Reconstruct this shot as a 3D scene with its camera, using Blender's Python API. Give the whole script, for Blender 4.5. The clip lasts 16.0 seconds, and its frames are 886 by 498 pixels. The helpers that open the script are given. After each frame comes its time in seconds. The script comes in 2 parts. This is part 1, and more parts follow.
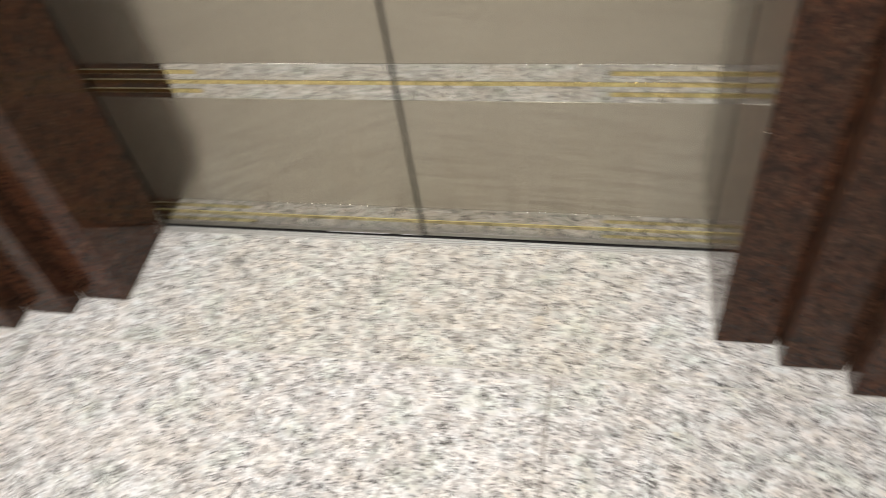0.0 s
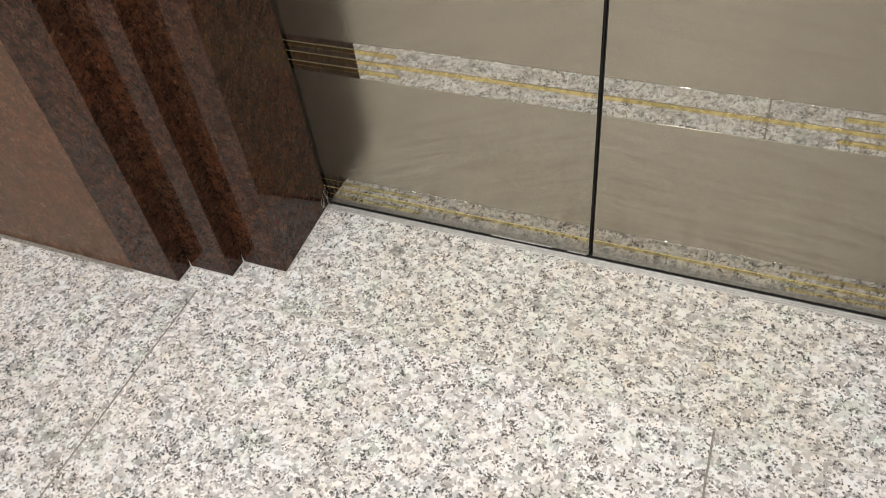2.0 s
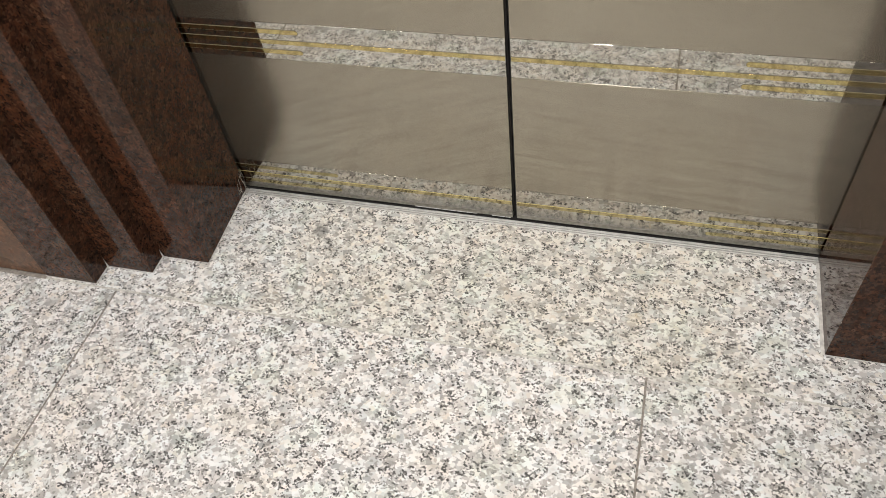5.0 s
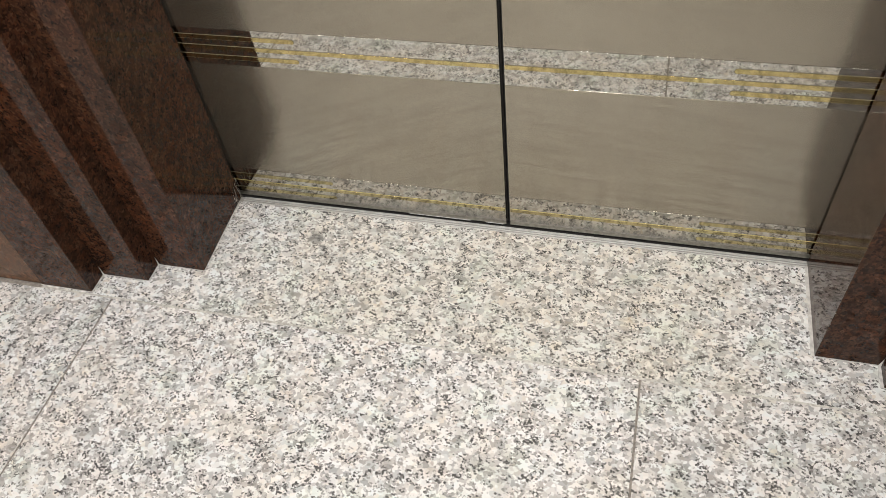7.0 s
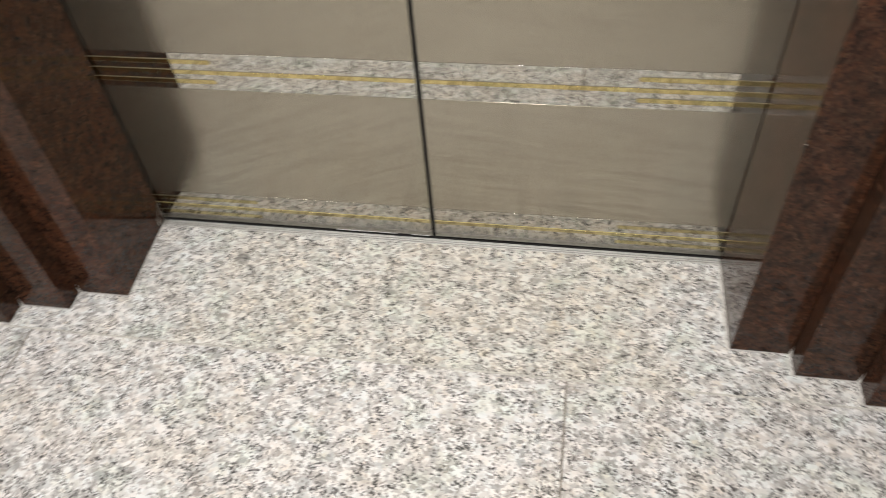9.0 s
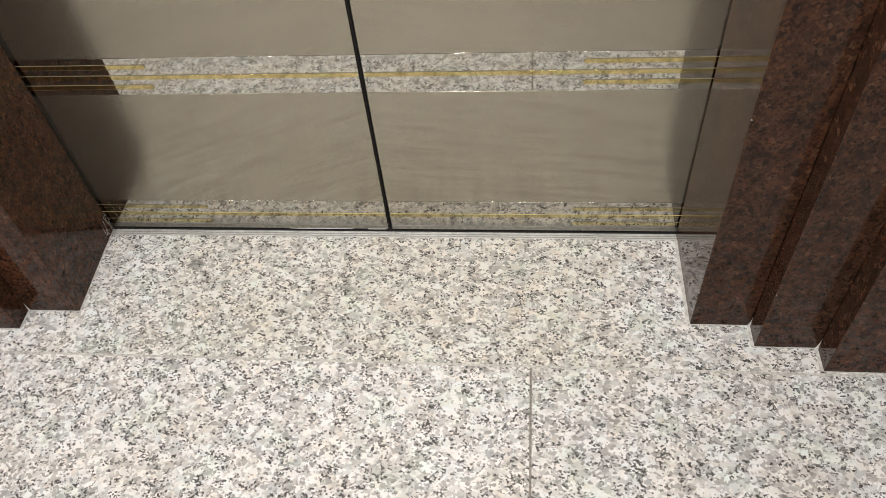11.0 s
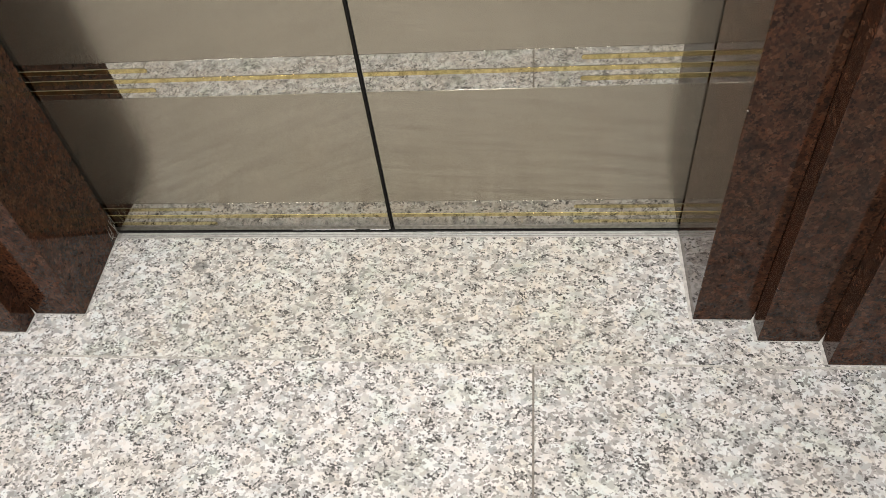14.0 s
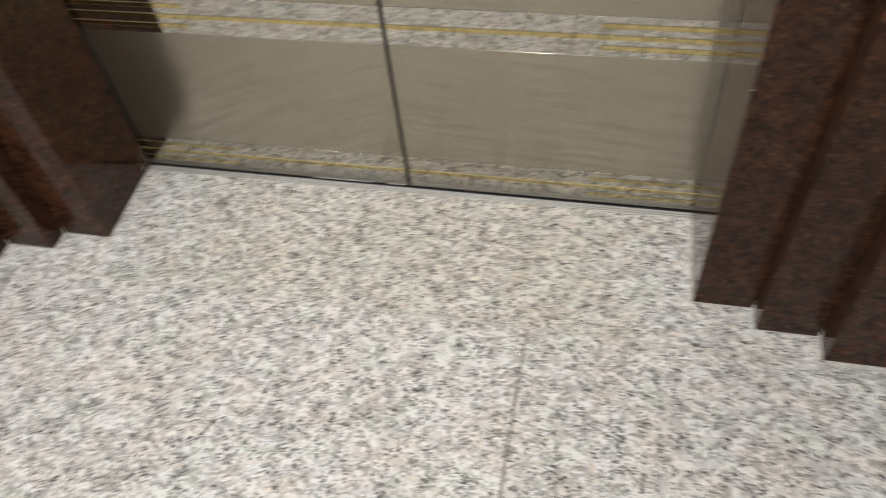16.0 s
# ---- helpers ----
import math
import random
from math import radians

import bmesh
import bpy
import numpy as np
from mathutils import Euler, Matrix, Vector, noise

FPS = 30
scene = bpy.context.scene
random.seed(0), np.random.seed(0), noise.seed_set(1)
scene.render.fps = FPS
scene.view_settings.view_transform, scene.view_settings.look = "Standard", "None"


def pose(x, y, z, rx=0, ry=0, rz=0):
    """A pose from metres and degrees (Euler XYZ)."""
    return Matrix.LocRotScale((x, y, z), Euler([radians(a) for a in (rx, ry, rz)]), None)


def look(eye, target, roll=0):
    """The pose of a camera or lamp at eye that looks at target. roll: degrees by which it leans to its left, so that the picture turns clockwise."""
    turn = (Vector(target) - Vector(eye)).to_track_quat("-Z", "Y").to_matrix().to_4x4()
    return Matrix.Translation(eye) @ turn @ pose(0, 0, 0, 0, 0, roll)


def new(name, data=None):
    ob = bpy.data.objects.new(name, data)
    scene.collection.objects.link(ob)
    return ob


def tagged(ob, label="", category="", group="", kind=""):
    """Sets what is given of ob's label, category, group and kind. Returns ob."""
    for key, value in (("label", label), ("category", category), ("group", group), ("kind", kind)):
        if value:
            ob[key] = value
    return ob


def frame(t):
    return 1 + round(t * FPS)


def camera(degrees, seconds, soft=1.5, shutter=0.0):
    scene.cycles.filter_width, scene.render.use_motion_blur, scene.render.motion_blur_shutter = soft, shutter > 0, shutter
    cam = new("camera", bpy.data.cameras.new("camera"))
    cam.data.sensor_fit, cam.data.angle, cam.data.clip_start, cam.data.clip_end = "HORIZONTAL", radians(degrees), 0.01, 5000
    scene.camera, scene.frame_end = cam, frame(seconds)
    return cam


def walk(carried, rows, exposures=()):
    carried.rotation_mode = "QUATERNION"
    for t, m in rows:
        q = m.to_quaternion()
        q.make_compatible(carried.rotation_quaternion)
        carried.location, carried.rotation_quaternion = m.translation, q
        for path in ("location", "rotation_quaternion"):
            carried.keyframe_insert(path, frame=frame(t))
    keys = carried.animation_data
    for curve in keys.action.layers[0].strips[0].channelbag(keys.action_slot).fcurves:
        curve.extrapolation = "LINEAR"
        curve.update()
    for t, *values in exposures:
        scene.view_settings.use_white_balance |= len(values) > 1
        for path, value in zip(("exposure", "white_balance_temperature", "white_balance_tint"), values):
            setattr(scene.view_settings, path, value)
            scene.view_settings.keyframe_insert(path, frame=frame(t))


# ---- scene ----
cam = camera(59.8, 16.0, soft=0.8, shutter=0.8)
PATH = [
    (0, (0.348, -1.007, 1.113), (-0.043, 0.287, -0.361), -9.7),
    (0.1, (0.344, -1.002, 1.116), (-0.106, 0.277, -0.354), -10.3),
    (0.2, (0.337, -0.988, 1.12), (-0.15, 0.274, -0.353), -10.6),
    (0.5, (0.299, -1.002, 1.114), (-0.277, 0.269, -0.319), -10.8),
    (0.7, (0.275, -0.99, 1.119), (-0.332, 0.25, -0.328), -11.0),
    (1, (0.246, -0.997, 1.115), (-0.368, 0.267, -0.309), -9.0),
    (1.5, (0.224, -0.999, 1.114), (-0.382, 0.269, -0.31), -7.9),
    (2, (0.209, -1.0, 1.107), (-0.419, 0.229, -0.34), -7.9),
    (2.5, (0.213, -0.994, 1.106), (-0.412, 0.211, -0.362), -8.8),
    (3, (0.219, -0.994, 1.105), (-0.339, 0.216, -0.387), -8.2),
    (3.5, (0.223, -0.99, 1.104), (-0.27, 0.22, -0.41), -8.3),
    (4, (0.221, -0.986, 1.103), (-0.253, 0.225, -0.417), -8.2),
    (4.2, (0.225, -0.981, 1.103), (-0.251, 0.227, -0.419), -8.5),
    (6.3, (0.232, -0.964, 1.107), (-0.23, 0.243, -0.42), -9.1),
    (6.5, (0.228, -0.973, 1.107), (-0.227, 0.245, -0.413), -8.6),
    (7, (0.226, -0.99, 1.108), (-0.22, 0.249, -0.397), -8.1),
    (7.5, (0.226, -1.002, 1.108), (-0.215, 0.249, -0.389), -7.9),
    (8, (0.232, -1.008, 1.11), (-0.203, 0.255, -0.379), -7.9),
    (8.5, (0.236, -1.01, 1.109), (-0.189, 0.258, -0.379), -7.8),
    (8.8, (0.252, -0.999, 1.117), (-0.118, 0.278, -0.378), -6.7),
    (9, (0.255, -1.002, 1.114), (-0.044, 0.299, -0.375), -5.5),
    (9.2, (0.267, -0.996, 1.114), (0.005, 0.306, -0.381), -5.7),
    (9.5, (0.265, -1.0, 1.11), (0.057, 0.308, -0.389), -4.8),
    (9.7, (0.264, -0.998, 1.107), (0.071, 0.304, -0.399), -4.7),
    (11.8, (0.278, -0.968, 1.117), (0.043, 0.304, -0.409), -7.9),
    (12, (0.279, -0.976, 1.107), (0.043, 0.31, -0.406), -8.0),
    (12.5, (0.278, -0.978, 1.109), (0.047, 0.308, -0.406), -7.9),
    (13, (0.276, -0.988, 1.109), (0.045, 0.304, -0.401), -7.8),
    (13.5, (0.282, -0.992, 1.107), (0.041, 0.304, -0.398), -8.1),
    (14, (0.287, -0.99, 1.104), (0.047, 0.299, -0.405), -8.1),
    (14.5, (0.289, -0.993, 1.101), (0.044, 0.289, -0.414), -8.3),
    (15, (0.297, -1.004, 1.1), (0.01, 0.26, -0.423), -8.5),
    (15.2, (0.309, -1.002, 1.107), (-0.016, 0.246, -0.422), -8.4),
    (15.5, (0.329, -1.016, 1.099), (-0.053, 0.221, -0.426), -8.0),
    (15.8, (0.355, -1.016, 1.098), (-0.053, 0.192, -0.443), -7.6),
    (15.9, (0.378, -1.009, 1.094), (-0.041, 0.194, -0.447), -8.5),
    (16, (0.376, -1.014, 1.094), (-0.002, 0.205, -0.446), -7.5),
]
walk(cam, [(t, look(eye, target, roll)) for t, eye, target, roll in PATH],
     exposures=[(0, 0.16), (0.2, 0.03), (1.0, 0.0), (2.5, 0.05), (4.0, 0.03), (8.0, 0.0), (9.0, 0.04), (10.0, 0.02), (14.5, 0.05), (15.0, 0.08), (15.5, 0.03), (16.0, -0.2)])

# ---- light ----
W = bpy.data.worlds.new("lobby_air")
W.use_nodes = True
W.node_tree.nodes["Background"].inputs[0].default_value = (1.0, 0.93, 0.83, 1)
W.node_tree.nodes["Background"].inputs[1].default_value = 0.02
scene.world = W

CEILING_Z = 2.55
DOWNLIGHTS = [(0.02, -0.82, 49.5)]
# unseen panels added as fill for the stone faces and floor
FILL_PANELS = [(-1.40, -1.0, 6.0), (-1.40, -2.4, 24.0), (0.45, -2.4, 21.0)]


def lamp(name, x, y, power, size, shape):
    light = bpy.data.lights.new(name, "AREA")
    light.shape, light.size, light.energy = shape, size, power
    light.color = (1.0, 0.985, 0.965)
    ob = new(name, light)
    ob.matrix_world = pose(x, y, CEILING_Z - 0.012)
    return ob


for lx, ly, power in DOWNLIGHTS:
    lamp("downlight_lamp", lx, ly, power, 0.15, "DISK")
for lx, ly, power in FILL_PANELS:
    lamp("fill_lamp", lx, ly, power, 0.56, "SQUARE")


# ---- materials ----
def material(name):
    m = bpy.data.materials.new(name)
    m.use_nodes = True
    nt = m.node_tree
    return m, nt, nt.nodes["Principled BSDF"]


def link(nt, a, b):
    nt.links.new(a, b)


def node(nt, kind, **values):
    n = nt.nodes.new(kind)
    for key, value in values.items():
        n.inputs[key.replace("_", " ")].default_value = value
    return n


def ramp(nt, source, stops, constant=False):
    n = nt.nodes.new("ShaderNodeValToRGB")
    n.color_ramp.interpolation = "CONSTANT" if constant else "EASE"
    els = n.color_ramp.elements
    while len(els) < len(stops):
        els.new(0.5)
    for e, (at, col) in zip(els, stops):
        e.position = at
        e.color = (*col, 1) if len(col) == 3 else col
    link(nt, source, n.inputs[0])
    return n.outputs[0]


def mix(nt, fac, a, b, blend="MIX"):
    n = nt.nodes.new("ShaderNodeMix")
    n.data_type, n.blend_type = "RGBA", blend
    for socket, value in ((n.inputs[0], fac), (n.inputs[6], a), (n.inputs[7], b)):
        if isinstance(value, bpy.types.NodeSocket):
            link(nt, value, socket)
        elif isinstance(value, tuple):
            socket.default_value = (*value, 1)
        else:
            socket.default_value = value
    return n.outputs[2]


def math_node(nt, op, a, b=0.0, clamp=False):
    n = nt.nodes.new("ShaderNodeMath")
    n.operation, n.use_clamp = op, clamp
    for socket, value in ((n.inputs[0], a), (n.inputs[1], b)):
        if isinstance(value, bpy.types.NodeSocket):
            link(nt, value, socket)
        else:
            socket.default_value = value
    return n.outputs[0]


def place(nt, scale=(1, 1, 1), shift=None):
    """World-like coordinates in metres, moved by a random step for each piece where shift is given."""
    geo = nt.nodes.new("ShaderNodeNewGeometry")
    out = geo.outputs["Position"]
    if shift:
        info = nt.nodes.new("ShaderNodeObjectInfo")
        add = nt.nodes.new("ShaderNodeVectorMath")
        add.operation = "MULTIPLY_ADD"
        link(nt, info.outputs["Random"], add.inputs[0])
        add.inputs[1].default_value = shift
        link(nt, out, add.inputs[2])
        out = add.outputs[0]
    mp = nt.nodes.new("ShaderNodeMapping")
    mp.inputs["Scale"].default_value = scale
    link(nt, out, mp.inputs["Vector"])
    return mp.outputs[0]


def noise_tex(nt, vec, scale, detail=2.0, rough=0.5, distort=0.0):
    n = node(nt, "ShaderNodeTexNoise", Scale=scale, Detail=detail, Roughness=rough, Distortion=distort)
    link(nt, vec, n.inputs["Vector"])
    return n


def cells(nt, vec, scale, random=1.0):
    n = node(nt, "ShaderNodeTexVoronoi", Scale=scale, Randomness=random)
    link(nt, vec, n.inputs["Vector"])
    return n


def wobble(nt, vec, scale, amount):
    n = noise_tex(nt, vec, scale, 3.0)
    sub = nt.nodes.new("ShaderNodeVectorMath")
    sub.operation = "MULTIPLY_ADD"
    link(nt, n.outputs["Color"], sub.inputs[0])
    sub.inputs[1].default_value = (amount, amount, amount)
    link(nt, vec, sub.inputs[2])
    return sub.outputs[0]


def bump(nt, bsdf, height, strength, distance):
    b = node(nt, "ShaderNodeBump", Strength=strength, Distance=distance)
    link(nt, height, b.inputs["Height"])
    link(nt, b.outputs[0], bsdf.inputs["Normal"])


def separate(nt, col):
    n = nt.nodes.new("ShaderNodeSeparateColor")
    link(nt, col, n.inputs[0])
    return n.outputs


def white_granite(name, wear, trodden=False):
    m, nt, bsdf = material(name)
    vec = wobble(nt, place(nt, (0.90, 1.04, 1.0), shift=(3.1, 1.7, 0.9)), 150.0, 0.0055)
    # feldspar and quartz crystals
    big = separate(nt, cells(nt, vec, 104.0).outputs["Color"])
    col = ramp(nt, big[0], [(0.0, (0.40, 0.385, 0.37)), (0.13, (0.50, 0.485, 0.47)), (0.29, (0.61, 0.595, 0.575)),
                            (0.50, (0.66, 0.625, 0.575)), (0.57, (0.71, 0.695, 0.67)), (0.76, (0.76, 0.75, 0.73))], True)
    tone = ramp(nt, big[1], [(0.0, (1.0, 0.975, 0.96)), (0.3, (0.965, 0.99, 1.0)), (0.7, (1.0, 0.985, 0.975)), (0.94, (1.0, 0.96, 0.91))], True)
    col = mix(nt, 1.0, col, tone, "MULTIPLY")
    # smaller crystals break the large ones up
    small = separate(nt, cells(nt, vec, 225.0).outputs["Color"])
    fine = ramp(nt, small[0], [(0.0, (0.32, 0.305, 0.29)), (0.26, (0.50, 0.485, 0.465)), (0.52, (0.70, 0.685, 0.66)), (0.75, (0.76, 0.75, 0.73))], True)
    col = mix(nt, ramp(nt, small[1], [(0.0, (0, 0, 0)), (0.66, (1, 1, 1))], True), col, fine)
    # clouds of darker crystals
    cloud = noise_tex(nt, vec, 30.0, 2.0).outputs["Fac"]
    col = mix(nt, ramp(nt, cloud, [(0.48, (0, 0, 0)), (0.70, (0.36, 0.36, 0.36))]), col, (0.50, 0.485, 0.47), "MULTIPLY")
    # black mica flakes, gathered in clusters, with grey ones beside them
    flake = wobble(nt, place(nt, (0.90, 1.04, 1.0), shift=(3.1, 1.7, 0.9)), 330.0, 0.0026)
    ms = separate(nt, cells(nt, flake, 335.0).outputs["Color"])
    cluster = noise_tex(nt, vec, 62.0, 1.0).outputs["Fac"]
    lot = math_node(nt, "ADD", math_node(nt, "MULTIPLY", cluster, 0.75), math_node(nt, "MULTIPLY", ms[0], 0.55))
    col = mix(nt, math_node(nt, "GREATER_THAN", lot, 0.812), col, (0.34, 0.325, 0.31))
    dark = ramp(nt, ms[1], [(0.0, (0.055, 0.052, 0.05)), (0.45, (0.105, 0.10, 0.096)), (0.75, (0.20, 0.19, 0.182))], True)
    col = mix(nt, math_node(nt, "GREATER_THAN", lot, 0.868), col, dark)
    # a few large single crystals in the threshold slab
    base = place(nt)
    rough_edge = wobble(nt, base, 70.0, 0.022)
    for sx, sy, size, tone, much in ((-0.358, -0.093, 0.016, (0.40, 0.41, 0.42), 0.9), (-0.335, -0.112, 0.009, (0.42, 0.43, 0.44), 0.8),
                                     (0.252, -0.193, 0.014, (1.0, 0.955, 0.88), 1.0), (0.136, -0.259, 0.010, (1.0, 0.95, 0.87), 1.0)):
        gap = nt.nodes.new("ShaderNodeVectorMath")
        gap.operation = "DISTANCE"
        link(nt, rough_edge, gap.inputs[0])
        gap.inputs[1].default_value = (sx + 0.011, sy + 0.011, 0.011)
        mask = ramp(nt, gap.outputs["Value"], [(size * 0.6, (much, much, much)), (size * 1.3, (0, 0, 0))])
        col = mix(nt, mask, col, tone, "MULTIPLY")
    # slow drift of tint, and worn, greasy patches
    hue = noise_tex(nt, base, 13.0, 3.0)
    tint = ramp(nt, hue.outputs["Fac"], [(0.34, (0.96, 1.0, 0.97)), (0.46, (0.98, 0.99, 1.0)), (0.54, (1.0, 0.985, 0.98)), (0.66, (1.0, 0.98, 0.95))])
    col = mix(nt, 1.0, col, tint, "MULTIPLY")
    drift = noise_tex(nt, base, 4.0, 3.0).outputs["Fac"]
    col = mix(nt, ramp(nt, drift, [(0.42, (0, 0, 0)), (0.62, (0.6, 0.6, 0.6))]), col, (0.955, 0.94, 0.91), "MULTIPLY")
    if trodden:
        # the middle of the threshold is yellowed by feet
        axes = nt.nodes.new("ShaderNodeSeparateXYZ")
        link(nt, wobble(nt, base, 9.0, 0.16), axes.inputs[0])
        off = math_node(nt, "ABSOLUTE", math_node(nt, "SUBTRACT", axes.outputs["X"], 0.09))
        clean = ramp(nt, off, [(0.33, (0, 0, 0)), (0.50, (1, 1, 1))])
        col = mix(nt, clean, mix(nt, 1.0, col, wear, "MULTIPLY"), mix(nt, 1.0, col, (0.985, 0.99, 1.0), "MULTIPLY"))
    else:
        col = mix(nt, 1.0, col, wear, "MULTIPLY")
    info = nt.nodes.new("ShaderNodeObjectInfo")
    col = mix(nt, 1.0, col, ramp(nt, info.outputs["Random"], [(0.0, (0.95, 0.95, 0.95)), (1.0, (1.0, 1.0, 1.0))]), "MULTIPLY")
    link(nt, col, bsdf.inputs["Base Color"])
    rough = ramp(nt, noise_tex(nt, base, 14.0, 4.0).outputs["Fac"], [(0.3, (0.30, 0.30, 0.30)), (0.7, (0.46, 0.46, 0.46))])
    link(nt, rough, bsdf.inputs["Roughness"])
    bsdf.inputs["IOR"].default_value = 1.45
    bump(nt, bsdf, noise_tex(nt, base, 260.0, 3.0).outputs["Fac"], 0.12, 0.0006)
    return m


def brown_granite(name, light=1.0, veil=0.0, rough=0.045, ior=1.31):
    m, nt, bsdf = material(name)
    vec = wobble(nt, place(nt, (1, 1, 0.9), shift=(2.3, 4.1, 1.9)), 260.0, 0.0055)
    big = separate(nt, cells(nt, vec, 148.0).outputs["Color"])
    col = ramp(nt, big[0], [(0.0, (0.040, 0.031, 0.026)), (0.12, (0.078, 0.052, 0.039)), (0.34, (0.112, 0.064, 0.044)),
                            (0.56, (0.152, 0.077, 0.050)), (0.78, (0.145, 0.098, 0.073)), (0.92, (0.21, 0.138, 0.10))], True)
    small = separate(nt, cells(nt, vec, 310.0).outputs["Color"])
    fine = ramp(nt, small[0], [(0.0, (0.048, 0.034, 0.028)), (0.22, (0.085, 0.053, 0.039)), (0.66, (0.160, 0.090, 0.061))], True)
    col = mix(nt, ramp(nt, small[1], [(0.0, (0, 0, 0)), (0.52, (1, 1, 1))], True), col, fine)
    patch = noise_tex(nt, vec, 60.0, 3.0, 0.6).outputs["Fac"]
    col = mix(nt, ramp(nt, patch, [(0.46, (0, 0, 0)), (0.64, (0.6, 0.6, 0.6))]), col, (1.42, 1.27, 1.14), "MULTIPLY")
    cloud = noise_tex(nt, vec, 44.0, 3.0, 0.6).outputs["Fac"]
    col = mix(nt, ramp(nt, cloud, [(0.36, (0.80, 0.80, 0.80)), (0.58, (0, 0, 0))]), col, (0.44, 0.45, 0.47), "MULTIPLY")
    col = mix(nt, 0.12, col, (0.105, 0.064, 0.046))
    slow = noise_tex(nt, vec, 6.0, 2.0).outputs["Fac"]
    col = mix(nt, ramp(nt, slow, [(0.42, (0, 0, 0)), (0.66, (0.7, 0.7, 0.7))]), col, (1.20, 1.0, 0.91), "MULTIPLY")
    if veil:
        col = mix(nt, veil, col, (0.185, 0.150, 0.118))
    if light != 1.0:
        col = mix(nt, 1.0, col, (light * 1.08, light * 0.86, light * 0.71), "MULTIPLY")
    # a short dark vein low on one jamb
    vein = wobble(nt, place(nt), 60.0, 0.024)
    for vx, vz, size in ((0.583, 0.170, 0.013), (0.600, 0.156, 0.012), (0.613, 0.142, 0.012), (0.624, 0.127, 0.013)):
        gap = nt.nodes.new("ShaderNodeVectorMath")
        gap.operation = "DISTANCE"
        link(nt, vein, gap.inputs[0])
        gap.inputs[1].default_value = (vx + 0.012, -0.2065 + 0.012, vz + 0.012)
        col = mix(nt, ramp(nt, gap.outputs["Value"], [(size * 0.3, (0.7, 0.7, 0.7)), (size * 1.2, (0, 0, 0))]), col, (0.40, 0.44, 0.48), "MULTIPLY")
    link(nt, col, bsdf.inputs["Base Color"])
    base = place(nt)
    r = ramp(nt, noise_tex(nt, base, 18.0, 4.0).outputs["Fac"], [(0.3, (rough, rough, rough)), (0.75, (rough * 1.9, rough * 1.9, rough * 1.9))])
    link(nt, r, bsdf.inputs["Roughness"])
    bsdf.inputs["IOR"].default_value = ior
    bump(nt, bsdf, noise_tex(nt, base, 7.0, 1.0).outputs["Fac"], 0.03, 0.004)
    return m


def satin_steel(name, slant):
    m, nt, bsdf = material(name)
    # fine level brushing
    grain = noise_tex(nt, place(nt, (4, 4, 330)), 1.0, 0.0).outputs["Fac"]
    col = ramp(nt, grain, [(0.1, (0.430, 0.396, 0.324)), (0.9, (0.444, 0.409, 0.335))])
    # cloth marks, long and slightly slanted, stronger low down where the doors are wiped and kicked
    turned = nt.nodes.new("ShaderNodeMapping")
    turned.inputs["Rotation"].default_value = (0, radians(slant), 0)
    link(nt, wobble(nt, place(nt), 2.6, 0.03), turned.inputs["Vector"])
    drawn = nt.nodes.new("ShaderNodeMapping")
    drawn.inputs["Scale"].default_value = (5.5, 5.5, 88)
    link(nt, turned.outputs[0], drawn.inputs["Vector"])
    wave = noise_tex(nt, drawn.outputs[0], 1.0, 4.0, 0.62, 0.25).outputs["Fac"]
    cloud = noise_tex(nt, place(nt, (3, 3, 5)), 1.0, 2.0, 0.5).outputs["Fac"]
    height = nt.nodes.new("ShaderNodeSeparateXYZ")
    link(nt, place(nt), height.inputs[0])
    low = ramp(nt, height.outputs["Z"], [(0.10, (1.0, 1.0, 1.0)), (0.40, (0.50, 0.50, 0.50))])
    marks = ramp(nt, wave, [(0.36, (0.0, 0.0, 0.0)), (0.72, (1.0, 1.0, 1.0))])
    col = mix(nt, math_node(nt, "MULTIPLY", marks, low), col, (0.808, 0.798, 0.806), "MULTIPLY")
    col = mix(nt, ramp(nt, cloud, [(0.25, (0, 0, 0)), (0.80, (0.6, 0.6, 0.6))]), col, (0.90, 0.885, 0.86), "MULTIPLY")
    link(nt, col, bsdf.inputs["Base Color"])
    bsdf.inputs["Metallic"].default_value = 1.0
    bsdf.inputs["Roughness"].default_value = 0.24
    bsdf.inputs["Anisotropic"].default_value = 0.90
    up = nt.nodes.new("ShaderNodeCombineXYZ")
    up.inputs["Z"].default_value = 1.0
    link(nt, up.outputs[0], bsdf.inputs["Tangent"])
    # a weak wide lobe from the etched surface
    haze = node(nt, "ShaderNodeBsdfAnisotropic", Roughness=0.6)
    link(nt, col, haze.inputs["Color"])
    both = nt.nodes.new("ShaderNodeMixShader")
    both.inputs[0].default_value = 0.26
    link(nt, bsdf.outputs[0], both.inputs[1])
    link(nt, haze.outputs[0], both.inputs[2])
    link(nt, both.outputs[0], nt.nodes["Material Output"].inputs["Surface"])
    return m


def polished_steel(name, col, rough, smear_to, scuffs=False):
    m, nt, bsdf = material(name)
    smear = noise_tex(nt, place(nt, (14, 14, 60)), 1.0, 4.0, 0.6, 0.6).outputs["Fac"]
    c = mix(nt, ramp(nt, smear, [(0.35, (0, 0, 0)), (0.75, (0.5, 0.5, 0.5))]), col, (0.85, 0.84, 0.82), "MULTIPLY")
    link(nt, c, bsdf.inputs["Base Color"])
    bsdf.inputs["Metallic"].default_value = 1.0
    r = ramp(nt, smear, [(0.35, (rough, rough, rough)), (0.8, (smear_to, smear_to, smear_to))])
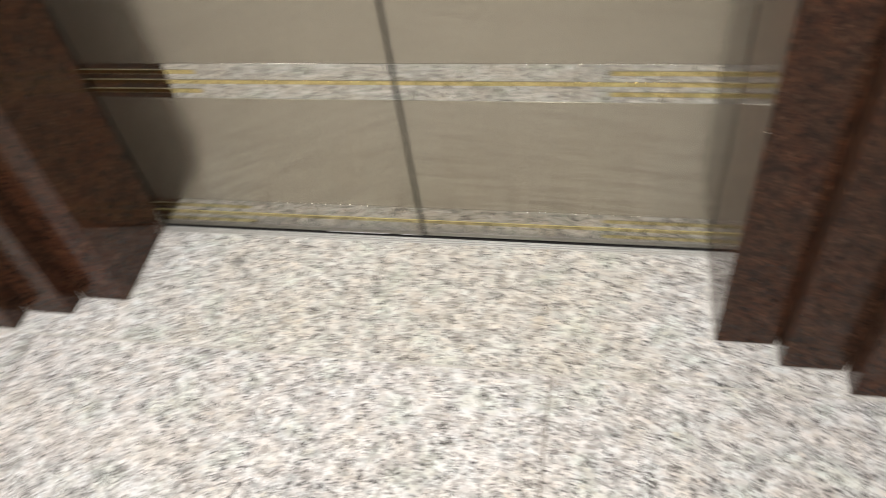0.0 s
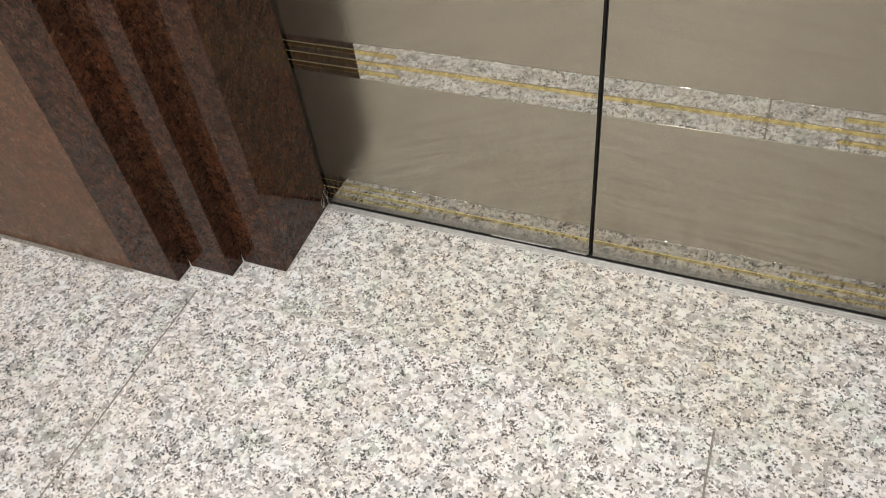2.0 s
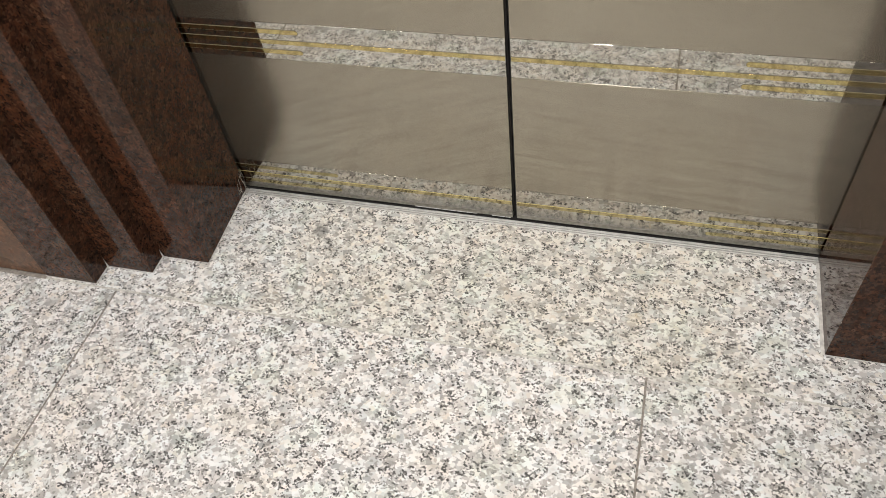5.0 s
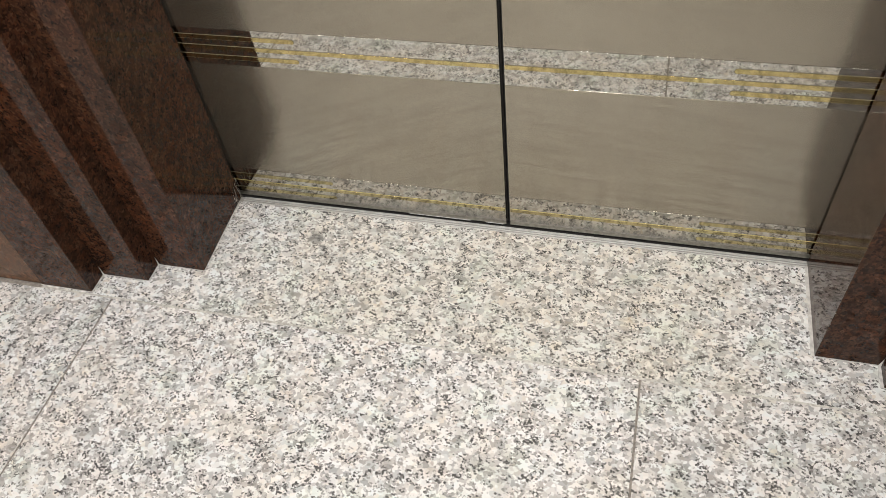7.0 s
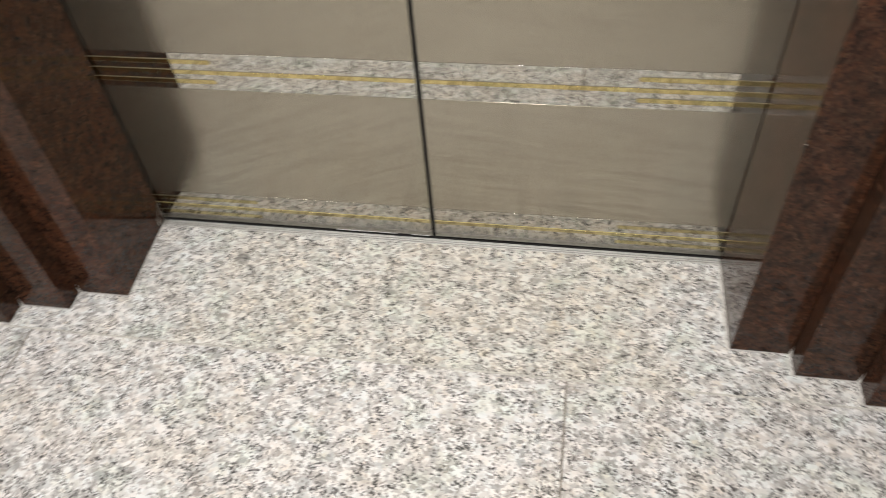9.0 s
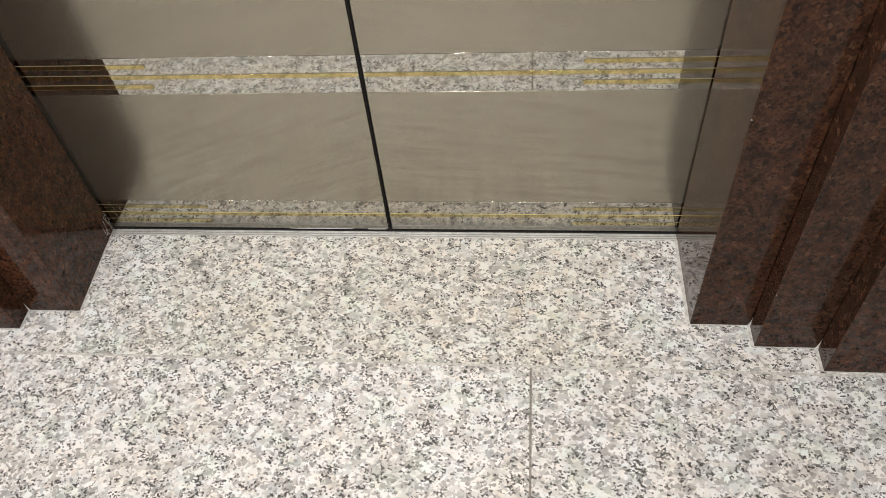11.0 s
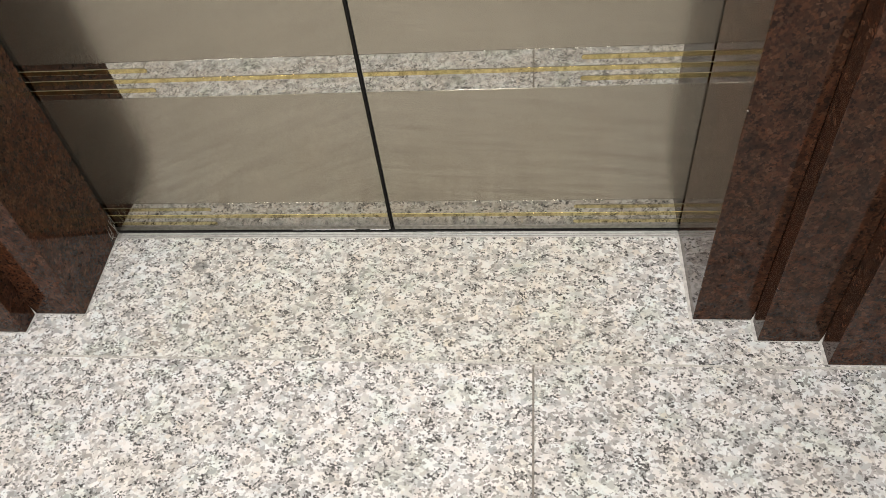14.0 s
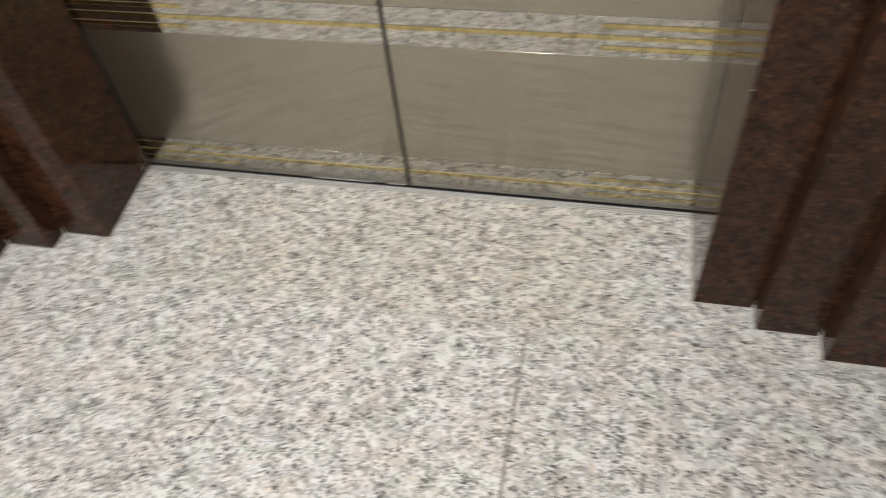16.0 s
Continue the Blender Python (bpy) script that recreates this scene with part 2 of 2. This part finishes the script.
    if scuffs:
        # mop scuffs dull the foot of the band, with a ragged upper edge
        axes = nt.nodes.new("ShaderNodeSeparateXYZ")
        link(nt, place(nt), axes.inputs[0])
        ragged = noise_tex(nt, place(nt, (150, 150, 12)), 1.0, 3.0, 0.6).outputs["Fac"]
        slow = noise_tex(nt, place(nt, (5, 5, 5)), 1.0, 2.0).outputs["Fac"]
        edge = math_node(nt, "ADD", axes.outputs["Z"], math_node(nt, "MULTIPLY", math_node(nt, "ADD", ragged, slow), 0.036))
        dull = ramp(nt, edge, [(0.056, (1, 1, 1)), (0.080, (0, 0, 0))])
        link(nt, mix(nt, dull, r, (0.20, 0.20, 0.20)), bsdf.inputs["Roughness"])
        link(nt, mix(nt, dull, c, (0.35, 0.338, 0.31)), bsdf.inputs["Base Color"])
        return m
    link(nt, r, bsdf.inputs["Roughness"])
    return m


def plain(name, col, rough, metal=0.0, scale=60.0, spread=0.25, relief=0.0):
    m, nt, bsdf = material(name)
    n = noise_tex(nt, place(nt), scale, 4.0).outputs["Fac"]
    lo, hi = tuple(c * (1 - spread) for c in col), tuple(min(1.0, c * (1 + spread)) for c in col)
    link(nt, ramp(nt, n, [(0.3, lo), (0.7, hi)]), bsdf.inputs["Base Color"])
    bsdf.inputs["Metallic"].default_value = metal
    r = ramp(nt, n, [(0.3, (rough * 0.85,) * 3), (0.7, (min(1.0, rough * 1.15),) * 3)])
    link(nt, r, bsdf.inputs["Roughness"])
    if relief:
        bump(nt, bsdf, n, 0.4, relief)
    return m


def glow(name, col, strength):
    m, nt, bsdf = material(name)
    bsdf.inputs["Emission Color"].default_value = (*col, 1)
    bsdf.inputs["Emission Strength"].default_value = strength
    return m


GRANITE_FLOOR = white_granite("white_speckled_granite", (0.985, 0.98, 0.99))
GRANITE_WORN = white_granite("worn_white_speckled_granite", (0.955, 0.945, 0.915), True)
GRANITE_BROWN = brown_granite("polished_red_brown_granite", 0.405)
GRANITE_WALL = brown_granite("honed_tan_brown_granite", 0.90, 0.34, 0.16)
SATIN = {-1: satin_steel("satin_bronze_steel", 22), 1: satin_steel("wiped_satin_bronze_steel", -5)}
MIRROR = polished_steel("mirror_polished_steel", (0.548, 0.534, 0.485), 0.02, 0.05)
MIRROR_LOW = polished_steel("dulled_mirror_steel", (0.445, 0.425, 0.38), 0.04, 0.09, True)
BRASS = polished_steel("polished_brass", (0.585, 0.485, 0.225), 0.045, 0.06)
BRASS_LOW = polished_steel("tarnished_brass", (0.43, 0.372, 0.20), 0.08, 0.15)
GROOVE = plain("dark_grooved_aluminium", (0.34, 0.325, 0.30), 0.6, 0.5, 70.0, 0.25)
# coloured to carry the glint on the kick band's middle strip
GLINT_BRASS = plain("edge_glint_brass", (0.50, 0.42, 0.17), 0.55, 0.5, 50.0, 0.2)
ALU = plain("worn_aluminium", (0.60, 0.59, 0.57), 0.55, 0.7, 90.0, 0.12)
# rubber of the nosings, and black standing for shade in the door gaps
RUBBER_GAP = plain("black_rubber_and_gap", (0.012, 0.011, 0.010), 0.7)
DULL_STEEL = plain("dull_steel", (0.29, 0.275, 0.24), 0.34, 1.0, 120.0, 0.2)
DARK_STEEL = plain("dark_steel", (0.05, 0.048, 0.045), 0.5, 1.0)
GROUT = plain("grey_brown_grout", (0.22, 0.195, 0.17), 0.9, 0.0, 160.0, 0.3, 0.0006)
GROUT_PALE = plain("pale_grout", (0.46, 0.44, 0.40), 0.85, 0.0, 160.0, 0.25, 0.0005)
CAULK = plain("off_white_silicone", (0.50, 0.48, 0.45), 0.45, 0.0, 120.0, 0.18, 0.0006)
PAINT = plain("beige_wall_paint", (0.50, 0.46, 0.40), 0.75, 0.0, 30.0, 0.05, 0.0005)
CEILING_PAINT = plain("white_ceiling_paint", (0.82, 0.81, 0.79), 0.85, 0.0, 40.0, 0.04, 0.0005)
TRIM = plain("white_enamelled_trim", (0.8, 0.8, 0.78), 0.35)
DIFFUSER = glow("lit_diffuser", (1.0, 0.96, 0.90), 6.0)
FILL_DIFFUSER = glow("lit_fill_panel", (1.0, 0.96, 0.90), 1.5)
CHIP = plain("bruised_stone", (0.50, 0.45, 0.40), 0.8, 0.0, 300.0, 0.3)
# one tone for the painted edge glints and the shade round strip ends
STRIP_EDGE = plain("strip_edge_tone", (0.16, 0.132, 0.078), 0.45, 0.0, 40.0, 0.3)
THREAD = plain("pale_dust_thread", (0.42, 0.39, 0.34), 0.9)


# ---- mesh helpers ----
def box(bm, x0, x1, y0, y1, z0, z1, bevel=0.0, segments=1):
    made = bmesh.ops.create_cube(bm, size=1.0, matrix=Matrix.LocRotScale(
        ((x0 + x1) / 2, (y0 + y1) / 2, (z0 + z1) / 2), None, (x1 - x0, y1 - y0, z1 - z0)))
    if bevel:
        edges = list({e for v in made["verts"] for e in v.link_edges})
        bmesh.ops.bevel(bm, geom=edges, offset=bevel, segments=segments, profile=0.5, affect="EDGES")


def block(x0, x1, y0, y1, z0, z1, bevel=0.0, segments=1):
    bm = bmesh.new()
    box(bm, x0, x1, y0, y1, z0, z1, bevel, segments)
    return bm


def bar(x0, x1, y0, y1, z0, z1, radius, segments=5):
    """A straight bar along x whose two front edges are rounded and shaded smooth; its ends are cut square."""
    ring = [(y1, z0), (y1, z1)]
    for cz, start in ((z1 - radius, 90), (z0 + radius, 180)):
        for k in range(segments + 1):
            a = radians(start + 90 * k / segments)
            ring.append((y0 + radius + radius * math.cos(a), cz + radius * math.sin(a)))
    bm = bmesh.new()
    n = len(ring)
    rows = [[bm.verts.new((x, y, z)) for y, z in ring] for x in (x0, x1)]
    for k in range(n):
        f = bm.faces.new((rows[0][k], rows[0][(k + 1) % n], rows[1][(k + 1) % n], rows[1][k]))
        (ya, za), (yb, zb) = ring[k], ring[(k + 1) % n]
        f.smooth = math.hypot(yb - ya, zb - za) < radius
    for x in (x0, x1):
        bm.faces.new([bm.verts.new((x, y, z)) for y, z in ring])
    bmesh.ops.recalc_face_normals(bm, faces=bm.faces)
    return bm


def part(name, bm, mat, parent=None, label="", smooth=False):
    me = bpy.data.meshes.new(name)
    if smooth:
        for f in bm.faces:
            f.smooth = True
    bm.to_mesh(me)
    bm.free()
    me.materials.append(mat)
    ob = new(name, me)
    if parent:
        ob.parent = parent
    if label:
        tagged(ob, label)
    return ob


def thing(name, label, category, group="", kind=""):
    return tagged(new(name), label, category, group, kind)


def sweep(bm, points, radius, sides=6):
    """A thin rod along points."""
    rings = []
    for i, p in enumerate(points):
        a = Vector(points[max(i - 1, 0)])
        b = Vector(points[min(i + 1, len(points) - 1)])
        d = (b - a).normalized()
        u = d.cross(Vector((0.31, 0.2, 0.93))).normalized()
        v = d.cross(u)
        rings.append([bm.verts.new(Vector(p) + radius * (math.cos(k * math.tau / sides) * u + math.sin(k * math.tau / sides) * v)) for k in range(sides)])
    for r0, r1 in zip(rings, rings[1:]):
        for k in range(sides):
            bm.faces.new((r0[k], r0[(k + 1) % sides], r1[(k + 1) % sides], r1[k]))
    bm.faces.new(rings[0][::-1])
    bm.faces.new(rings[-1])


# ---- plan ----
HALF = 0.55            # half of the clear opening
SEAM = 0.010           # where the two leaves meet
HEAD = 2.12            # underside of the stone head
STEPS = [(0.55, 0.648, -0.2065), (0.648, 0.748, -0.2485), (0.748, 0.862, -0.2925)]   # inner x, outer x, front y of each stepped block
JOINT_Y = -0.2970      # joint between the threshold slab and the lobby floor
LOBBY_X, LOBBY_Y = 3.6, -3.3


# ---- setting: ceiling and far walls ----
part("ceiling", block(-LOBBY_X - 0.1, LOBBY_X + 0.1, LOBBY_Y - 0.1, 0.3, CEILING_Z, CEILING_Z + 0.1), CEILING_PAINT)
tagged(bpy.data.objects["ceiling"], "plain white painted lobby ceiling", "ceiling", kind="structure")
tagged(part("wall_south", block(-LOBBY_X, LOBBY_X, LOBBY_Y - 0.12, LOBBY_Y, 0, CEILING_Z), PAINT),
       "plain beige painted lobby wall opposite the lift", "wall", kind="structure")
tagged(part("wall_west", block(-LOBBY_X - 0.12, -LOBBY_X, LOBBY_Y - 0.12, 0.3, 0, CEILING_Z), PAINT),
       "plain beige painted wall closing the lobby", "wall", kind="structure")
tagged(part("wall_east", block(LOBBY_X, LOBBY_X + 0.12, LOBBY_Y - 0.12, 0.3, 0, CEILING_Z), PAINT),
       "plain beige painted wall closing the lobby", "wall", kind="structure")

# lift wall: honed slabs on both sides and a head over the opening
for side, name in ((-1, "wall_north_west"), (1, "wall_north_east")):
    wall = thing(name, "tan-brown granite slab wall beside the lift surround", "wall", kind="structure")
    edges = [0.8625, 1.75, 2.665, LOBBY_X]
    for a, b in zip(edges, edges[1:]):
        x0, x1 = sorted((side * (a + 0.0006), side * (b - 0.0006)))
        part("slab", block(x0, x1, -0.2905, 0.1, 0.001, CEILING_Z - 0.002, 0.001), GRANITE_WALL, wall)
head = thing("wall_north_head", "red-brown granite head over the lift opening", "wall", kind="structure")
part("slab", block(-0.862, 0.862, -0.2925, -0.005, HEAD, CEILING_Z - 0.002, 0.0015), GRANITE_BROWN, head)
part("slab", block(-0.862, 0.862, 0.0, 0.1, HEAD, CEILING_Z - 0.002, 0.0015), GRANITE_BROWN, head)


# ---- stepped stone surround ----
def surround(side):
    ob = thing("door_surround", "polished red-brown granite door surround with three stepped faces", "door surround", "stepped stone jambs")
    for i, (a, b, front) in enumerate(STEPS):
        x0, x1 = sorted((side * a, side * (b - 0.0008)))
        back = -0.0055 if i == 0 else STEPS[i - 1][2] + 0.02
        bm = block(x0, x1, front, back, 0.0010, HEAD, 0.0014, 2)
        if i == 0 and side < 0:
            for v in bm.verts:          # this reveal opens out slightly towards the door
                if v.co.x > -0.60:
                    v.co.x += 0.002 - 0.0090 * (v.co.y - front) / (back - front)
        part("stone_block", bm, GRANITE_BROWN, ob)
    # black strip behind the first block, standing for shade in the gap
    x0, x1 = sorted((side * (HALF + (0.006 if side > 0 else 0.0125)), side * (HALF + 0.06)))
    part("jamb_gap_shade", block(x0, x1, -0.0055, 0.0, 0.0035, HEAD), RUBBER_GAP, ob)
    # silicone along the foot
    def bead(x0, x1, y0, y1, w):
        bm = bmesh.new()
        n = max(2, int((abs(x1 - x0) + abs(y1 - y0)) / 0.008))
        for k in range(n):
            f0, f1 = k / n, (k + 1) / n
            ax, ay = x0 + (x1 - x0) * f0, y0 + (y1 - y0) * f0
            bx, by = x0 + (x1 - x0) * f1, y0 + (y1 - y0) * f1
            r = w * random.uniform(0.8, 1.15)
            lo, hi = (min(ax, bx), min(ay, by)), (max(ax, bx), max(ay, by))
            if abs(x1 - x0) > abs(y1 - y0):
                box(bm, lo[0], hi[0], lo[1] - r, lo[1] + 0.002, 0.0005, 0.0022)
            else:
                sx = (lo[0] - r, lo[0] + 0.002) if side > 0 else (lo[0] - 0.002, lo[0] + r)
                box(bm, sx[0], sx[1], lo[1], hi[1], 0.0005, 0.0022)
        part("silicone_bead", bm, CAULK, ob)
    inner, y0 = HALF, -0.018
    for a, b, front in STEPS:
        bead(side * (a + (0.0065 if side < 0 and a == HALF else 0)), side * a, y0, front, 0.0050 if side > 0 else 0.0022)
        bead(side * a, side * b, front, front, 0.0009 if side > 0 else 0.0005)
        y0 = front
    # smeared silicone in the inner corners, thinning upwards
    for a, b, front in STEPS[:2]:
        bm = bmesh.new()
        height = random.uniform(0.020, 0.034)
        prev = None
        for k in range(7):
            f = k / 6
            r = (0.0042 if side > 0 else 0.0026) * (1 - f) ** 2.0 + 0.0003
            z = 0.001 + f * height
            cx, cy = side * b, front
            ring = [bm.verts.new((cx, cy, z)), bm.verts.new((cx - side * r, cy - 0.0003, z)),
                    bm.verts.new((cx - side * r * 0.42, cy - r * 0.42, z)), bm.verts.new((cx - side * 0.0003, cy - r, z))]
            if prev:
                for q in range(4):
                    bm.faces.new((prev[q], prev[(q + 1) % 4], ring[(q + 1) % 4], ring[q]))
            else:
                bm.faces.new(ring)
            prev = ring
        bm.faces.new(prev)
        bmesh.ops.recalc_face_normals(bm, faces=bm.faces)
        part("silicone_smear", bm, CAULK, ob)
    return ob


left_surround = surround(-1)
right_surround = surround(1)


def chip(parent, x, y, z, size):
    """A pale bruise where the arris of a stone block was knocked."""
    bm = bmesh.new()
    bmesh.ops.create_icosphere(bm, subdivisions=1, radius=size)
    for v in bm.verts:
        v.co *= random.uniform(0.6, 1.2)
        v.co.z *= 1.5
        v.co += Vector((x, y, z))
    part("chip", bm, CHIP, parent, "pale chipped spot")


for parent, x, y, z, size in ((right_surround, 0.5508, -0.2058, 0.452, 0.0011), (right_surround, 0.5508, -0.2058, 0.118, 0.0008),
                              (right_surround, 0.5508, -0.2058, 0.091, 0.0009), (right_surround, 0.6488, -0.2478, 0.142, 0.0008),
                              (right_surround, 0.7488, -0.2918, 0.205, 0.0007), (left_surround, -0.6488, -0.2478, 0.31, 0.0008)):
    chip(parent, x, y, z, size)


# ---- lift doors ----
BANDS = [(0.3370, 0.4095), (0.0152, 0.0820)]
STRIP_TOPS = [0.0130, 0.0335, 0.0525]       # below the top of a band
STRIP_H = 0.0080


def strip(x0, x1, top, round_end=0, grow=0.0, front=-0.0006):
    """A flat brass strip let into the band. round_end: -1 or 1 where that end is a half circle."""
    if not round_end:
        return bar(x0, x1, front, 0.001, top - STRIP_H - grow, top + grow, 0.0003, 3)
    r, mid = STRIP_H / 2 + grow, top - STRIP_H / 2
    flat, tip = (x0, x1 - r) if round_end > 0 else (x1, x0 + r)
    outline = [(flat, mid - r)] + [(tip + round_end * r * math.cos(a), mid + r * math.sin(a)) for a in np.linspace(-math.pi / 2, math.pi / 2, 11)] + [(flat, mid + r)]
    bm = bmesh.new()
    near = bm.faces.new([bm.verts.new((x, front, z)) for x, z in outline])
    pushed = bmesh.ops.extrude_face_region(bm, geom=[near])
    for v in pushed["geom"]:
        if isinstance(v, bmesh.types.BMVert):
            v.co.y = 0.001
    bmesh.ops.recalc_face_normals(bm, faces=bm.faces)
    return bm


def door_leaf(side):
    leaf = thing("lift_door", "closed satin bronze-toned steel lift door leaf with mirror bands and brass strips", "lift door", "pair of lift door leaves")
    inner = SEAM + side * 0.0038
    outer = side * 0.64
    x0, x1 = sorted((inner, outer))
    # satin sheet in fields between the mirror bands
    fields = [(0.0823, 0.3367), (0.4098, HEAD + 0.03)]
    for z0, z1 in fields:
        part("satin_panel", bar(x0, x1, 0.0, 0.035, z0, z1, 0.0004), SATIN[side], leaf)
    for k, (z0, z1) in enumerate(BANDS):
        band = part("mirror_band", bar(x0 + 0.0002, x1 - 0.0002, 0.0, 0.035, z0, z1, 0.0004), MIRROR if k == 0 else MIRROR_LOW, leaf,
                    "mirror-polished steel band" if k == 0 else "dulled mirror-polished steel kick band")
        for i, drop in enumerate(STRIP_TOPS):
            a, b = (x0 + 0.001, x1 - 0.001)
            if i != 1:
                stop = SEAM - 0.35 if side < 0 else SEAM + 0.346
                a, b = (a, stop) if side < 0 else (stop, b)
            end = 0 if i == 1 else -side
            if end:
                # dark rim drawn for the shadow gap round the strip's end
                part("gap_rim", strip(a, b + 0.0006 if end > 0 else b, z1 - drop, end, 0.0005, -0.0003) if end > 0
                     else strip(a - 0.0006, b, z1 - drop, end, 0.0005, -0.0003), STRIP_EDGE, band, "dark rim painting the shadow gap round a brass strip")
            part("brass_strip", strip(a, b, z1 - drop, end), BRASS if k == 0 else BRASS_LOW, band, "thin polished brass inlay strip")
            # the glint along the strip's top edge, put in as a coloured line
            part("glint_line", bar(a + (0.004 if end < 0 else 0), b - (0.004 if end > 0 else 0), -0.0008, 0.001, z1 - drop + 0.0001, z1 - drop + (0.0008 if k == 0 else 0.0005), 0.0002, 3), STRIP_EDGE if k == 0 or i != 1 else GLINT_BRASS, band, "thin bright line painting the glint on a strip's edge" if k and i == 1 else "pale line painting the glint on a strip's top edge")
    part("dull_edge", bar(x0 + 0.0002, x1 - 0.0002, 0.0, 0.035, 0.0050, 0.0150, 0.0003), DULL_STEEL, leaf, "dull grey steel edge along the foot")
    # folded foot of the leaf, and the rubber nosing at the seam
    part("bottom_edge", block(x0 + 0.001, x1 - 0.001, 0.0005, 0.034, 0.0032, 0.0047, 0.0004), DARK_STEEL, leaf, "dark folded bottom edge")
    n0, n1 = sorted((inner, inner - side * 0.0031))
    part("rubber_nosing", block(n0, n1, 0.006, 0.03, 0.006, HEAD, 0.001), RUBBER_GAP, leaf, "black rubber nosing")
    return leaf


left_leaf = door_leaf(-1)
right_leaf = door_leaf(1)

# two short bright strips under one leaf
for a, b in ((-0.19, -0.065), (-0.035, 0.002)):
    part("foot_strip", block(a, b, -0.0008, 0.0004, 0.0036, 0.0049, 0.0004), ALU, left_leaf, "short bright metal strip")

# ---- sill ----
sill = thing("door_sill", "worn grooved aluminium lift door sill set in the floor", "door sill")
part("sill_plate", block(-HALF - 0.09, HALF + 0.09, -0.0165, 0.06, -0.02, -0.0018, 0.0006), GROOVE, sill, "dark sill plate below the ridges")
for y0, y1, top in ((-0.0168, -0.0142, -0.0002), (-0.0122, -0.0092, 0.0001), (-0.0072, -0.0025, 0.0003)):
    part("sill_ridge", block(-HALF + 0.0005, HALF - 0.0005, y0, y1, -0.003, top, 0.0006, 2), ALU, sill)
# black strip laid for the shade under the door leaves
part("foot_gap_shade", block(-HALF - 0.09, HALF + 0.09, -0.0022, 0.058, -0.0024, -0.0002), RUBBER_GAP, sill, "black strip standing for shade in the gap under the doors")

# shaft side, closed behind the leaves
tagged(part("wall_shaft", block(-0.9, 0.9, 0.06, 0.1, -0.05, HEAD + 0.05), DARK_STEEL), "dark lift shaft lining behind the doors", "wall", kind="structure")

# ---- downlights ----
def downlight(x, y):
    ob = thing("downlight", "round recessed ceiling downlight, lit", "downlight", "ceiling downlights")
    bm = bmesh.new()
    rings = []
    for r, z in ((0.080, CEILING_Z - 0.001), (0.082, CEILING_Z - 0.008), (0.098, CEILING_Z - 0.006), (0.104, CEILING_Z + 0.001)):
        rings.append([bm.verts.new((r * math.cos(k * math.tau / 32), r * math.sin(k * math.tau / 32), z)) for k in range(32)])
    for r0, r1 in zip(rings, rings[1:] + rings[:1]):
        for k in range(32):
            bm.faces.new((r0[k], r0[(k + 1) % 32], r1[(k + 1) % 32], r1[k]))
    bmesh.ops.recalc_face_normals(bm, faces=bm.faces)
    part("trim_ring", bm, TRIM, ob)
    bm = bmesh.new()
    bmesh.ops.create_cone(bm, cap_ends=True, segments=32, radius1=0.079, radius2=0.079, depth=0.006, matrix=Matrix.Translation((0, 0, CEILING_Z - 0.005)))
    part("diffuser", bm, DIFFUSER, ob)
    ob.matrix_world = pose(x, y, 0)
    return ob


for lx, ly, power in DOWNLIGHTS:
    downlight(lx, ly)


# invented housing for an added fill lamp, always out of view
def fill_panel(x, y):
    ob = thing("fill_panel", "unseen square white-framed ceiling panel added as fill light", "ceiling light", "ceiling panel lights")
    for x0, x1, y0, y1 in ((-0.31, 0.31, 0.29, 0.31), (-0.31, 0.31, -0.31, -0.29), (-0.31, -0.29, -0.29, 0.29), (0.29, 0.31, -0.29, 0.29)):
        part("frame", block(x0, x1, y0, y1, CEILING_Z - 0.014, CEILING_Z, 0.001), TRIM, ob)
    part("diffuser", block(-0.289, 0.289, -0.289, 0.289, CEILING_Z - 0.009, CEILING_Z - 0.003), FILL_DIFFUSER, ob)
    ob.matrix_world = pose(x, y, 0)
    return ob


for lx, ly, power in FILL_PANELS:
    fill_panel(lx, ly)

# ---- dust threads in the corner by the left leaf ----
web = thing("dust_threads", "few pale dusty threads hanging in the door corner", "cobweb")
for k in range(7):
    bm = bmesh.new()
    y, z = -0.012 - 0.006 * k * random.uniform(0.4, 1.2), 0.066 - 0.004 * k
    pts = []
    for q in range(6):
        f = q / 5
        pts.append((-HALF + 0.0012, y + 0.010 * f * random.uniform(-1.0, 0.6), max(0.004, z * (1 - f * random.uniform(0.5, 0.95)))))
    sweep(bm, pts, 0.0002, 4)
    part("thread", bm, THREAD, web)

# ---- floor ----
floor = thing("floor", "white speckled granite floor with thin grey joints", "floor", kind="structure")
part("bedding", block(-LOBBY_X, LOBBY_X, LOBBY_Y, -0.0172, -0.08, -0.0012), GROUT, floor)
part("threshold_slab", block(-0.86, 0.86, JOINT_Y + 0.0021, -0.0172, -0.03, 0.0, 0.0006), GRANITE_WORN, floor)
part("joint_filler", block(-0.86, 0.86, JOINT_Y - 0.0021, JOINT_Y + 0.0021, -0.01, -0.0003), GROUT_PALE, floor, "pale grout line")
TILE = 0.982
xs = [0.282 + TILE * k for k in range(-4, 5)]
y = JOINT_Y
while y > LOBBY_Y:
    y1 = max(y - TILE, LOBBY_Y)
    for a, b in zip(xs, xs[1:]):
        a, b = max(a, -LOBBY_X), min(b, LOBBY_X)
        if b - a > 0.05:
            part("tile", block(a + 0.0018, b - 0.0018, y1 + 0.0012, y - (0.0021 if y == JOINT_Y else 0.0012), -0.03, 0.0, 0.0006), GRANITE_FLOOR, floor)
    y -= TILE
